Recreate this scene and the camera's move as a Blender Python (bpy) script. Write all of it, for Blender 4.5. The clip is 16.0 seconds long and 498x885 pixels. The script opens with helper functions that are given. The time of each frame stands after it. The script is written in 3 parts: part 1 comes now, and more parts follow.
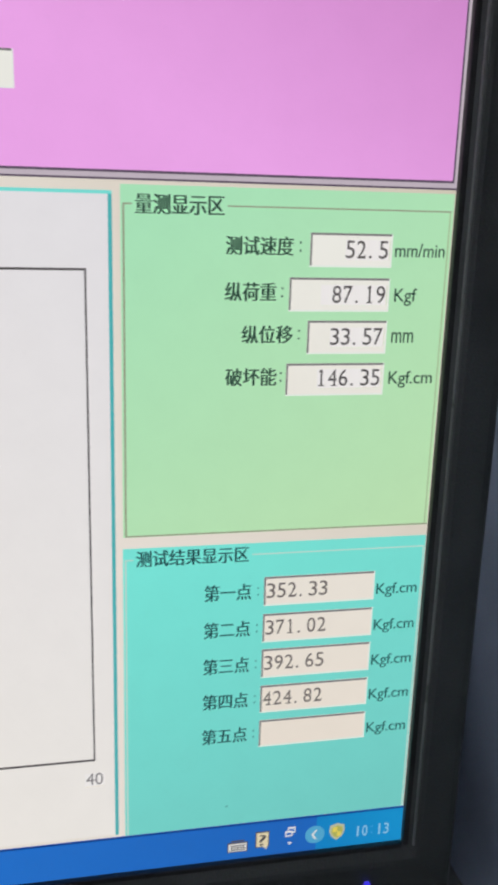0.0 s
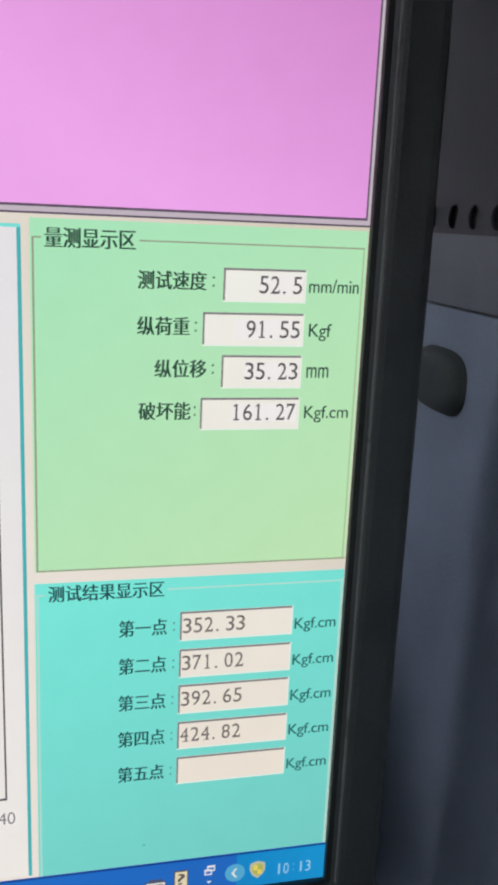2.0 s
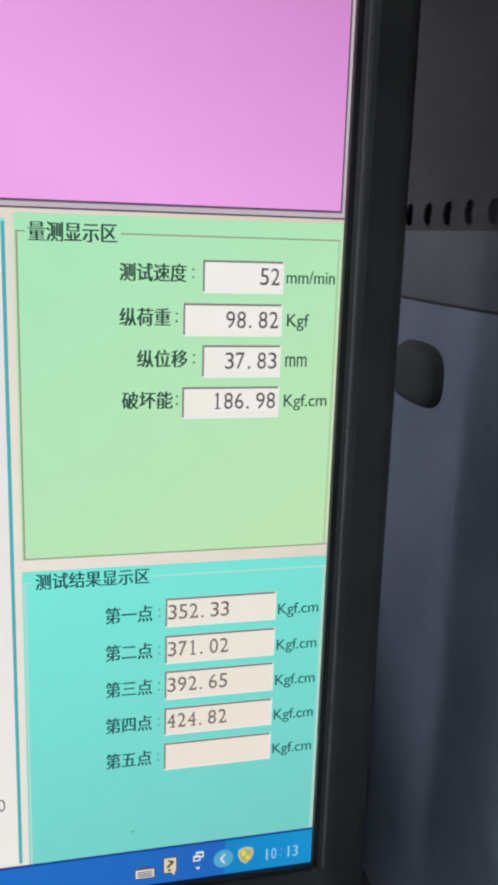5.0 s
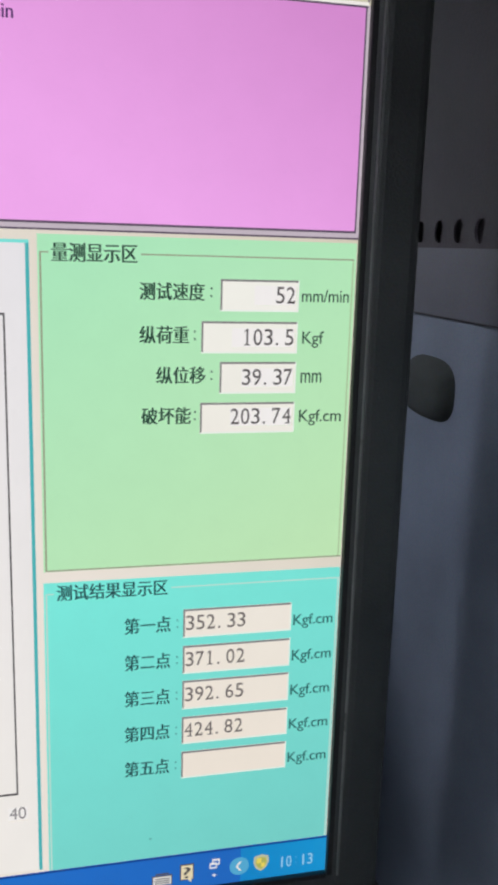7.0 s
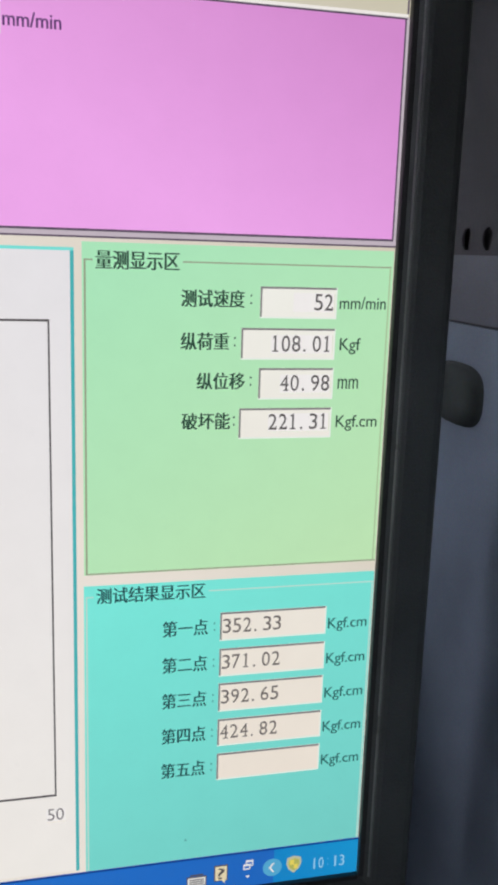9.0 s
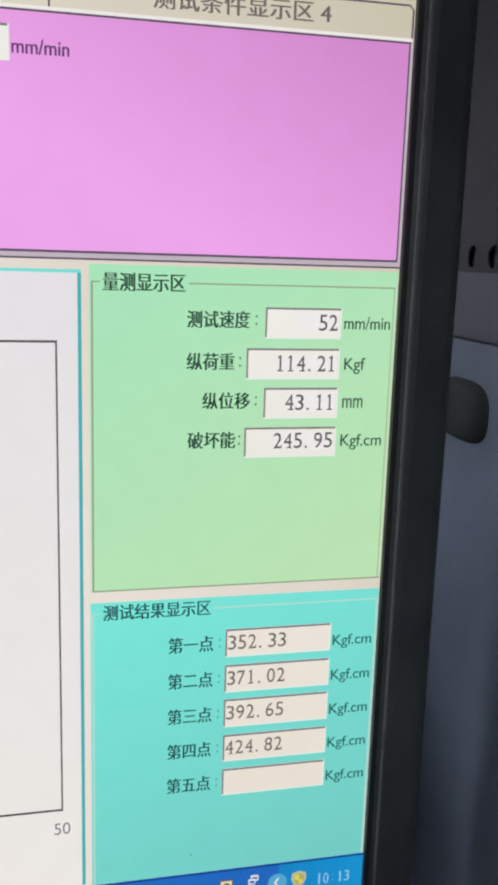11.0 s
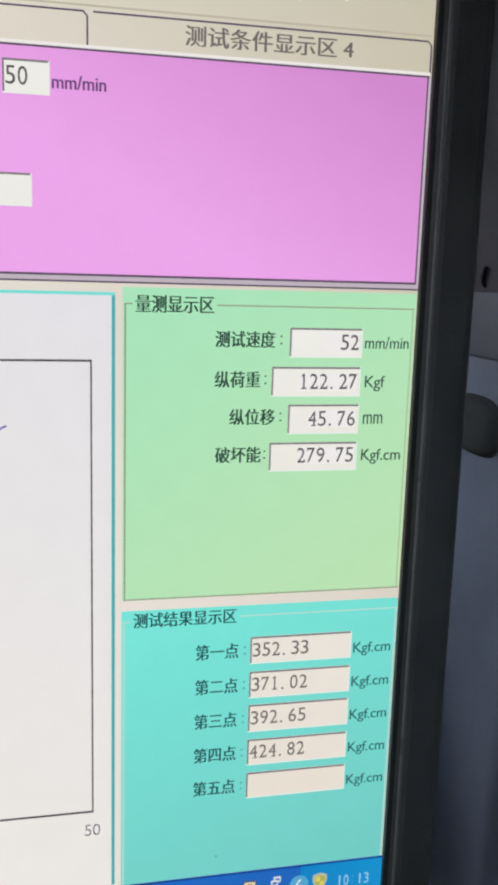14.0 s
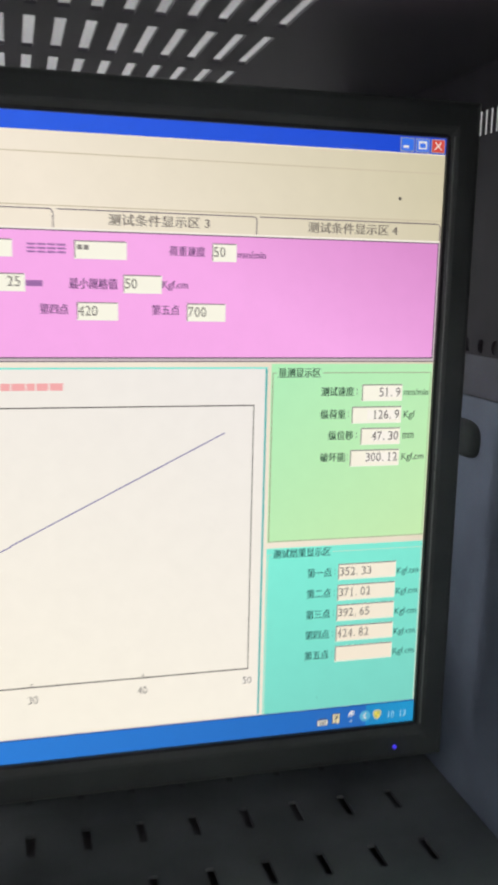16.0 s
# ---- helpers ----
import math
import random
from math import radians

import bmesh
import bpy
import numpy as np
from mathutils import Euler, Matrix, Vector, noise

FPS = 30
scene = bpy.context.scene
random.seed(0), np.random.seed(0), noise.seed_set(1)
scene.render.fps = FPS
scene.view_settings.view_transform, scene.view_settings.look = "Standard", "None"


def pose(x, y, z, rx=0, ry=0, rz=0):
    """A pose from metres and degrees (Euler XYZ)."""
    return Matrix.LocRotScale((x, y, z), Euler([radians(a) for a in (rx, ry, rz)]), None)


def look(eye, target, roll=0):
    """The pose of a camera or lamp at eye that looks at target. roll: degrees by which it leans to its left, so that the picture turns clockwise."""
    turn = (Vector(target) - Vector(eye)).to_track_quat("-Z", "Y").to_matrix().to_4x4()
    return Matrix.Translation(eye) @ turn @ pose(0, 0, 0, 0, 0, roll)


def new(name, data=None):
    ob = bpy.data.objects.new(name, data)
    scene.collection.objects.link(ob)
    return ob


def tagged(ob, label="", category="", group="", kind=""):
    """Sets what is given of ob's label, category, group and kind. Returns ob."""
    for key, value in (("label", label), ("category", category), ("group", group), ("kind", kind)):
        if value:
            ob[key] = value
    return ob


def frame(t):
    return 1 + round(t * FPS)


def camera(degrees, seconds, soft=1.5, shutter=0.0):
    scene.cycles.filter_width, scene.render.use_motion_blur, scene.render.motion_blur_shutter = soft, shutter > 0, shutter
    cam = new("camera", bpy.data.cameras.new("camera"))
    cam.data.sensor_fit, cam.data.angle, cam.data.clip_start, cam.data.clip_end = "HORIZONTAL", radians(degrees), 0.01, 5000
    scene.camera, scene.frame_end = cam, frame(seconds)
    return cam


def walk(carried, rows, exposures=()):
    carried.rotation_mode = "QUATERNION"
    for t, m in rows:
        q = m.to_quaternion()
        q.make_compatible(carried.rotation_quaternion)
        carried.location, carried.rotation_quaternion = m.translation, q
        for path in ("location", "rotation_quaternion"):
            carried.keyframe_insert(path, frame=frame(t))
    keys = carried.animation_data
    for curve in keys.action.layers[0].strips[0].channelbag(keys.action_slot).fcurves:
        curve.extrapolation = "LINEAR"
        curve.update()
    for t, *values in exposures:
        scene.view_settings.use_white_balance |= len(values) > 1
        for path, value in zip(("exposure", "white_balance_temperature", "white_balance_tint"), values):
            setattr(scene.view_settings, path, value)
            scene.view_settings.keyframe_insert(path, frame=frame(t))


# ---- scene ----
cam = camera(30.9, 16.0, soft=3.6, shutter=0.4)
# the eye and its aim in decimetres
PATH = [
    (0, (-0.834, -1.889, 1.628), (-0.44, -0.001, 1.098), 1.7),
    (0.5, (-0.727, -1.81, 1.586), (-0.336, 0.079, 1.061), 2.0),
    (1, (-0.707, -1.797, 1.571), (-0.293, 0.088, 1.05), 2.1),
    (1.5, (-0.718, -1.826, 1.594), (-0.276, 0.057, 1.087), 2.4),
    (2, (-0.71, -1.9, 1.657), (-0.252, -0.014, 1.176), 2.5),
    (2.5, (-0.715, -1.915, 1.648), (-0.23, -0.032, 1.18), 2.4),
    (3, (-0.724, -1.923, 1.647), (-0.235, -0.04, 1.184), 2.1),
    (3.5, (-0.739, -1.922, 1.629), (-0.249, -0.04, 1.163), 2.0),
    (6, (-0.685, -1.99, 1.603), (-0.217, -0.094, 1.168), 1.6),
    (6.5, (-0.695, -1.975, 1.599), (-0.233, -0.079, 1.165), 1.5),
    (7, (-0.735, -2.005, 1.628), (-0.27, -0.107, 1.203), 1.7),
    (7.5, (-0.789, -1.969, 1.638), (-0.332, -0.068, 1.219), 1.9),
    (8, (-0.816, -1.98, 1.649), (-0.368, -0.076, 1.233), 1.9),
    (8.5, (-0.819, -2.003, 1.648), (-0.369, -0.099, 1.233), 1.8),
    (9, (-0.826, -2.008, 1.634), (-0.362, -0.108, 1.217), 1.8),
    (9.5, (-0.822, -1.993, 1.64), (-0.378, -0.089, 1.219), 1.8),
    (12, (-0.81, -2.055, 1.679), (-0.373, -0.143, 1.288), 1.7),
    (12.5, (-0.779, -2.066, 1.669), (-0.352, -0.151, 1.282), 1.6),
    (13, (-0.822, -2.077, 1.672), (-0.384, -0.164, 1.286), 1.6),
    (13.5, (-0.835, -2.091, 1.692), (-0.407, -0.175, 1.309), 1.6),
    (14, (-0.883, -2.1, 1.689), (-0.454, -0.184, 1.312), 1.7),
    (14.5, (-0.905, -2.239, 1.72), (-0.493, -0.317, 1.351), 1.5),
    (15, (-1.125, -2.586, 1.756), (-0.678, -0.665, 1.426), 1.5),
    (15.5, (-1.329, -3.012, 1.853), (-0.87, -1.094, 1.522), 1.7),
    (16, (-1.741, -3.532, 1.975), (-1.238, -1.629, 1.621), 1.3),
]
walk(cam, [(t, look([v / 10 for v in eye], [v / 10 for v in target], roll)) for t, eye, target, roll in PATH], [(0, -0.12, 6400, 13), (1.5, -0.1, 6400, 13), (2.5, -0.03, 6400, 13), (7.4, -0.04, 6400, 13), (7.7, -0.24, 6400, 13), (8.5, -0.26, 6400, 13), (8.8, -0.06, 6400, 13), (14, -0.06, 6350, 13), (15, -0.03, 6650, 12), (16, 0.08, 6900, 10)])

# ---- world and light ----
world = bpy.data.worlds.new("workshop_air")
scene.world = world
world.use_nodes = True
world.node_tree.nodes["Background"].inputs["Color"].default_value = (0.55, 0.62, 0.75, 1)
world.node_tree.nodes["Background"].inputs["Strength"].default_value = 0.02
TUBE_GLOW = 42.0
PANEL_GLOW = 74.0


# ---- materials ----
def lin(c):
    c = c / 255
    return c / 12.92 if c <= 0.04045 else ((c + 0.055) / 1.055) ** 2.4


def srgb(r, g, b):
    return (lin(r), lin(g), lin(b), 1)


def surface(name, colour, rough=0.5, metal=0.0, spots=0.25, scale=60.0, bump=0.15, fine=900.0, spec=0.5):
    """A painted, moulded or metal surface: stains at a coarse scale, grain and relief at a fine one."""
    m = bpy.data.materials.new(name)
    m.use_nodes = True
    nt, b = m.node_tree, m.node_tree.nodes["Principled BSDF"]
    b.inputs["Metallic"].default_value = metal
    b.inputs["Specular IOR Level"].default_value = spec
    co = nt.nodes.new("ShaderNodeTexCoord")
    coarse = nt.nodes.new("ShaderNodeTexNoise")
    coarse.inputs["Scale"].default_value, coarse.inputs["Detail"].default_value = scale, 6
    grain = nt.nodes.new("ShaderNodeTexNoise")
    grain.inputs["Scale"].default_value, grain.inputs["Detail"].default_value = fine, 3
    ramp = nt.nodes.new("ShaderNodeValToRGB")
    dark = [c * (1 - spots) for c in colour[:3]]
    lite = [min(1, c * (1 + spots)) for c in colour[:3]]
    ramp.color_ramp.elements[0].position, ramp.color_ramp.elements[1].position = 0.3, 0.7
    ramp.color_ramp.elements[0].color, ramp.color_ramp.elements[1].color = (*dark, 1), (*lite, 1)
    mix = nt.nodes.new("ShaderNodeMix")
    mix.data_type = "RGBA"
    mix.blend_type = "OVERLAY"
    mix.inputs["Factor"].default_value = 0.25
    rr = nt.nodes.new("ShaderNodeMapRange")
    rr.inputs["To Min"].default_value, rr.inputs["To Max"].default_value = max(0.05, rough - 0.12), min(1, rough + 0.12)
    bp = nt.nodes.new("ShaderNodeBump")
    bp.inputs["Strength"].default_value, bp.inputs["Distance"].default_value = bump, 0.0004
    for n in (coarse, grain):
        nt.links.new(co.outputs["Object"], n.inputs["Vector"])
    nt.links.new(coarse.outputs["Fac"], ramp.inputs["Fac"])
    nt.links.new(ramp.outputs["Color"], mix.inputs["A"])
    nt.links.new(grain.outputs["Color"], mix.inputs["B"])
    nt.links.new(mix.outputs["Result"], b.inputs["Base Color"])
    nt.links.new(coarse.outputs["Fac"], rr.inputs["Value"])
    nt.links.new(rr.outputs["Result"], b.inputs["Roughness"])
    nt.links.new(grain.outputs["Fac"], bp.inputs["Height"])
    nt.links.new(bp.outputs["Normal"], b.inputs["Normal"])
    return m


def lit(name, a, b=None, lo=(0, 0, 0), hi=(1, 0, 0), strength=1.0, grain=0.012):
    """A patch of the display: it emits colour a at the place lo, drifting to b at hi, a view-angle shift put into the
    colour; matt black when off.
    """
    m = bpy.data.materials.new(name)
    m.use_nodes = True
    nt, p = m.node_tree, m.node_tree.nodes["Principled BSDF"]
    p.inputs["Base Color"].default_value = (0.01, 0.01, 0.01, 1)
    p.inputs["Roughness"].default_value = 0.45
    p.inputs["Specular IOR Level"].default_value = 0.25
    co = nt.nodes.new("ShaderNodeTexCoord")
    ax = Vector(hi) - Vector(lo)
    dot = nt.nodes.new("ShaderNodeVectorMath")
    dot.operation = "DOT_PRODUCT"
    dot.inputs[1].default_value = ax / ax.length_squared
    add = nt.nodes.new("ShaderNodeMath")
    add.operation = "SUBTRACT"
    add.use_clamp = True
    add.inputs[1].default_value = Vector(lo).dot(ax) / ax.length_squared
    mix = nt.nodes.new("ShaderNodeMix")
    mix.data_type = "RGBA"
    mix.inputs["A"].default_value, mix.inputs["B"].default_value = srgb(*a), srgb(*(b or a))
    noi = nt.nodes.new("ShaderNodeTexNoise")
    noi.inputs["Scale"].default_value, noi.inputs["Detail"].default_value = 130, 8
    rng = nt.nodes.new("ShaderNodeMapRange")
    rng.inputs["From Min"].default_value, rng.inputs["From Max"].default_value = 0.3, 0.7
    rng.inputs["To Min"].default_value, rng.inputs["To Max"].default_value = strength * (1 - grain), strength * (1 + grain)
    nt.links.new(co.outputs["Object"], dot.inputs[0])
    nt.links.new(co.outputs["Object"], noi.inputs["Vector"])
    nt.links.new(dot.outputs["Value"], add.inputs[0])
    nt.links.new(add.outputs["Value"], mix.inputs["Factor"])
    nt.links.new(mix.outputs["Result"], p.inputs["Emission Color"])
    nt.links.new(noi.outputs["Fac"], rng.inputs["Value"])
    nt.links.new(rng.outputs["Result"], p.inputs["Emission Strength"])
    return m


# the foot of the monitor: all its meshes are written in its space
BASE = Vector((-0.171, 0.06, -0.0625))


def at(u, v):
    """A point of the display, in millimetres from its lower right corner, in the monitor's space (metres)."""
    return Vector((u / 1000, 0, v / 1000)) - BASE


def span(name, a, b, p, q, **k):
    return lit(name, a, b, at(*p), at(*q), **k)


# large panels drift between two tones: view-angle tint put into their emission
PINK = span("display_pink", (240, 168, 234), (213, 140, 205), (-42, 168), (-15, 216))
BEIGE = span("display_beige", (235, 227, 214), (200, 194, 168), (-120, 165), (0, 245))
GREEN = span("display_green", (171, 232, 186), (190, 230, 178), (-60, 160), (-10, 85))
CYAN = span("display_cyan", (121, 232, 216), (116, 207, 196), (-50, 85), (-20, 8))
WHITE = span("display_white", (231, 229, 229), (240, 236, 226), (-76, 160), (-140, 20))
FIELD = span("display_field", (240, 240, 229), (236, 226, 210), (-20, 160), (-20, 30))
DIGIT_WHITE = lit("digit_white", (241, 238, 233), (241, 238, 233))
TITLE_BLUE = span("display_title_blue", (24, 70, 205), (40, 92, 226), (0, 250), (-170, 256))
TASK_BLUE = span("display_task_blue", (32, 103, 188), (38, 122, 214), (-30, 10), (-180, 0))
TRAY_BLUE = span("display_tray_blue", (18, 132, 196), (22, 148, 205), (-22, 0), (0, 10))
NAVY = lit("display_navy", (14, 62, 140))
INK = lit("display_ink", (84, 80, 78))
INK_BROWN = lit("display_brown_ink", (110, 103, 98))
INK_GREEN = lit("display_ink_on_green", (40, 74, 58))
INK_TEAL = lit("display_ink_on_cyan", (26, 78, 78))
SOFT_TEAL = lit("display_soft_teal", (84, 168, 158))
SOFT_INK = lit("display_soft_ink", (70, 110, 88))
BAR_PINK = lit("display_bar_on_pink", (150, 104, 164))
UNIT_TEAL = lit("display_unit_teal", (38, 100, 96))
INK_PINK = lit("display_ink_on_pink", (92, 56, 108))
GREY_LINE = lit("display_grey_line", (128, 124, 124))
DARK_LINE = lit("display_dark_line", (92, 78, 96))
SOFT_LINE = lit("display_soft_line", (150, 156, 130))
BOX_LIGHT = lit("display_box_light", (232, 240, 228))
SOFT_GREEN = lit("display_soft_green_line", (168, 196, 150))
PALE_LINE = lit("display_pale_line", (184, 220, 206))
TEAL_LINE = lit("display_teal_line", (66, 176, 178))
AQUA_LINE = lit("display_aqua_line", (120, 226, 214))
PLOT_LINE = lit("display_plot_line", (84, 80, 80))
CURVE_BLUE = lit("display_curve_blue", (124, 120, 168))
RED_TEXT = lit("display_red_text", (236, 168, 172))
PALE_TEXT = lit("display_pale_text", (150, 202, 228))
BUTTON_BLUE = lit("display_button_blue", (52, 112, 228))
RING_BLUE = lit("display_ring_blue", (84, 168, 205))
SHIELD_EDGE = lit("display_shield_edge", (186, 190, 158))
SHIELD_OLIVE = lit("display_shield_olive", (176, 178, 92))
CLOCK_COLON = lit("display_clock_colon", (72, 160, 214))
BUTTON_RED = lit("display_button_red", (204, 74, 66))
ICON_WHITE = lit("display_icon_white", (228, 228, 222))
ICON_CREAM = lit("display_icon_cream", (226, 214, 176))
ICON_GREY = lit("display_icon_grey", (150, 156, 160))
ICON_YELLOW = lit("display_icon_yellow", (226, 208, 92))
SILVER = lit("display_silver", (194, 182, 190))
LED_BLUE = lit("led_blue", (66, 58, 220), strength=1.0)

BEZEL = surface("bezel_black_plastic", (0.056, 0.062, 0.06), rough=0.4, spots=0.15, scale=40, fine=1600, bump=0.25)
BEZEL_LIP = surface("bezel_lip_plastic", (0.022, 0.023, 0.023), rough=0.5, spots=0.1, scale=80, fine=1600, bump=0.1)
# lighter than the bezel: the ridge's highlight is put into its colour
RIDGE_HIGHLIGHT = surface("bezel_ridge_highlight", (0.2, 0.21, 0.205), rough=0.3, spots=0.1, scale=80, fine=1600, bump=0.1)
CASE_DARK = surface("case_black_plastic", (0.02, 0.02, 0.022), rough=0.55)
STEEL_DARK = surface("powder_coat_black", (0.10, 0.096, 0.112), rough=0.5, spots=0.3, scale=25, fine=1300, bump=0.35)
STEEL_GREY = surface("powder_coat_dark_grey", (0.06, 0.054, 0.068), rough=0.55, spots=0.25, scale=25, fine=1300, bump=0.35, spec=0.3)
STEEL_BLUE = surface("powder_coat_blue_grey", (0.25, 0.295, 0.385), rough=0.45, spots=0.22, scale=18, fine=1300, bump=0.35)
# darker and more violet than the panel below it
STEEL_VIOLET = surface("side_panel_violet_grey", (0.14, 0.143, 0.185), rough=0.5, spots=0.22, scale=18, fine=1300, bump=0.35)
STEEL_SHELF = surface("powder_coat_shelf_grey", (0.14, 0.154, 0.158), rough=0.55, spots=0.3, scale=22, fine=1200, bump=0.35)
# dark tone of the cap that stands in for a reflection
REFLECTION_DARK = surface("dark_reflection", (0.052, 0.062, 0.06), rough=0.8, spots=0.2)
STEEL_BACKING = surface("powder_coat_backing_grey", (0.06, 0.056, 0.068), rough=0.6, spots=0.25, scale=25, fine=1300, bump=0.35)
CEILING_PAINT = surface("ceiling_grey_paint", (0.54, 0.54, 0.55), rough=0.85, spots=0.06, scale=3, fine=120, bump=0.3)
PLASTER = surface("workshop_plaster", (0.62, 0.62, 0.625), rough=0.85, spots=0.06, scale=3, fine=120, bump=0.3)
CONCRETE = surface("workshop_concrete", (0.48, 0.475, 0.46), rough=0.7, spots=0.2, scale=4, fine=160, bump=0.3)
DIFFUSER = lit("lamp_diffuser", (244, 248, 255), strength=PANEL_GLOW, grain=0.0)
TUBE = lit("fluorescent_tube", (244, 248, 255), strength=TUBE_GLOW, grain=0.0)


# ---- mesh helpers ----
def finish(name, bm, mats, parent=None, label=""):
    me = bpy.data.meshes.new(name)
    bm.to_mesh(me)
    bm.free()
    for m in mats if isinstance(mats, (list, tuple)) else [mats]:
        me.materials.append(m)
    ob = new(name, me)
    ob.parent = parent
    return tagged(ob, label)


def part(name, bm, material, parent, label=""):
    return finish(name, bm, material, parent, label)


def box(bm, lo, hi, bevel=0.0, segments=2):
    """An axis-parallel block, with rounded edges if bevel is given."""
    made = bmesh.ops.create_cube(bm, size=1)["verts"]
    for v in made:
        v.co = Vector(lo[i] + (v.co[i] + 0.5) * (hi[i] - lo[i]) for i in range(3))
    if bevel:
        edges = list({e for v in made for e in v.link_edges})
        bmesh.ops.bevel(bm, geom=edges, offset=bevel, segments=segments, profile=0.6, affect="EDGES")
    return bm


def plate(axes, a, b, depth, holes=()):
    """A slab over the rectangle a to b, from depth[0] to depth[1], with rectangular holes (a0, b0, a1, b1) cut through it.
    axes: which world axes carry a, b and the depth."""
    us = sorted({a[0], b[0], *(h[i] for h in holes for i in (0, 2))})
    vs = sorted({a[1], b[1], *(h[i] for h in holes for i in (1, 3))})
    us = [u for u in us if a[0] <= u <= b[0]]
    vs = [v for v in vs if a[1] <= v <= b[1]]
    bm, seen = bmesh.new(), {}

    def solid(i, j):
        if not (0 <= i < len(us) - 1 and 0 <= j < len(vs) - 1):
            return False
        cu, cv = (us[i] + us[i + 1]) / 2, (vs[j] + vs[j + 1]) / 2
        return not any(h[0] < cu < h[2] and h[1] < cv < h[3] for h in holes)

    def vert(i, j, k):
        if (i, j, k) not in seen:
            co = [0, 0, 0]
            co[axes[0]], co[axes[1]], co[axes[2]] = us[i], vs[j], depth[k]
            seen[i, j, k] = bm.verts.new(co)
        return seen[i, j, k]

    for i in range(len(us) - 1):
        for j in range(len(vs) - 1):
            if not solid(i, j):
                continue
            for k in (0, 1):
                bm.faces.new([vert(i, j, k), vert(i + 1, j, k), vert(i + 1, j + 1, k), vert(i, j + 1, k)])
            for di, dj, e in ((-1, 0, ((i, j), (i, j + 1))), (1, 0, ((i + 1, j), (i + 1, j + 1))), (0, -1, ((i, j), (i + 1, j))), (0, 1, ((i, j + 1), (i + 1, j + 1)))):
                if not solid(i + di, j + dj):
                    (p, q) = e
                    bm.faces.new([vert(*p, 0), vert(*q, 0), vert(*q, 1), vert(*p, 1)])
    bmesh.ops.recalc_face_normals(bm, faces=bm.faces)
    return bm


def tile(u0, v0, u1, v1, layer, holes=(), thick=0.1):
    """A flat patch of the display, in millimetres from its lower right corner; layer 1 lies 0.12 mm before layer 0."""
    d = -0.12 * layer
    bm = plate((0, 2, 1), (u0, v0), (u1, v1), (d, d + thick), holes)
    for v in bm.verts:
        v.co = v.co / 1000 - BASE
    return bm


def glyphs(body, u0, v0, u1, v1, layer, strike=0.0):
    """Writing in the built-in font, fitted to a rectangle of the display; strike: millimetres by which it is struck a second time."""
    cu = bpy.data.curves.new("writing", "FONT")
    cu.body = body
    ob = new("writing", cu)
    bpy.context.view_layer.update()
    me = bpy.data.meshes.new_from_object(ob.evaluated_get(bpy.context.evaluated_depsgraph_get()))
    bm = bmesh.new()
    bm.from_mesh(me)
    bpy.data.objects.remove(ob)
    bpy.data.curves.remove(cu)
    bpy.data.meshes.remove(me)
    xs, ys = [v.co.x for v in bm.verts], [v.co.y for v in bm.verts]
    u1 -= strike
    for v in bm.verts:
        v.co = Vector((u0 + (v.co.x - min(xs)) / max(1e-6, max(xs) - min(xs)) * (u1 - u0), -0.12 * layer, v0 + (v.co.y - min(ys)) / max(1e-6, max(ys) - min(ys)) * (v1 - v0))) / 1000 - BASE
    if strike:
        twin = bmesh.ops.duplicate(bm, geom=bm.faces[:])["geom"]
        bmesh.ops.translate(bm, verts=[g for g in twin if isinstance(g, bmesh.types.BMVert)], vec=(strike / 1000, -0.00002, 0))
    return bm


# ---- the workshop round the machine ----
def structure(name, bm, mat, label):
    return tagged(finish(name, bm, mat), label, "room", kind="structure")


RX, RY, RZ = (-4.3, 2.0), (-3.2, 3.4), (-1.05, 1.75)
structure("floor", box(bmesh.new(), (RX[0], RY[0], RZ[0] - 0.1), (RX[1], RY[1], RZ[0])), CONCRETE, "light grey sealed concrete workshop floor")
structure("ceiling", box(bmesh.new(), (RX[0], RY[0], RZ[1]), (RX[1], RY[1], RZ[1] + 0.1)), CEILING_PAINT, "plain pale grey painted workshop ceiling")
structure("wall_north", box(bmesh.new(), (RX[0], RY[1], RZ[0]), (RX[1], RY[1] + 0.1, RZ[1])), PLASTER, "plain white plastered wall behind the machine")
structure("wall_south", box(bmesh.new(), (RX[0], RY[0] - 0.1, RZ[0]), (RX[1], RY[0], RZ[1])), PLASTER, "plain white plastered wall facing the machine")
structure("wall_west", box(bmesh.new(), (RX[0] - 0.1, RY[0], RZ[0]), (RX[0], RY[1], RZ[1])), PLASTER, "plain white plastered side wall")
structure("wall_east", box(bmesh.new(), (RX[1], RY[0], RZ[0]), (RX[1] + 0.1, RY[1], RZ[1])), PLASTER, "plain white plastered side wall")


def tube_light(x, y):
    root = tagged(new("unseen_ceiling_light"), "white fluorescent batten light on the ceiling", "lamp", "workshop ceiling lights")
    root.location = (x, y, RZ[1])
    part("batten", box(bmesh.new(), (-0.62, -0.035, -0.05), (0.62, 0.035, 0), 0.006), PLASTER, root)
    bm = bmesh.new()
    bmesh.ops.create_cone(bm, cap_ends=True, segments=16, radius1=0.014, radius2=0.014, depth=1.16, matrix=pose(0, 0, -0.07, 0, 90, 0))
    part("tube", bm, TUBE, root, "glowing white tube")
    for s in (-1, 1):
        part("lamp_holder", box(bmesh.new(), (s * 0.59 - 0.012, -0.016, -0.09), (s * 0.59 + 0.012, 0.016, -0.05), 0.003), PLASTER, root)


tube_light(-1.7, -2.0)
tube_light(-2.3, -2.8)


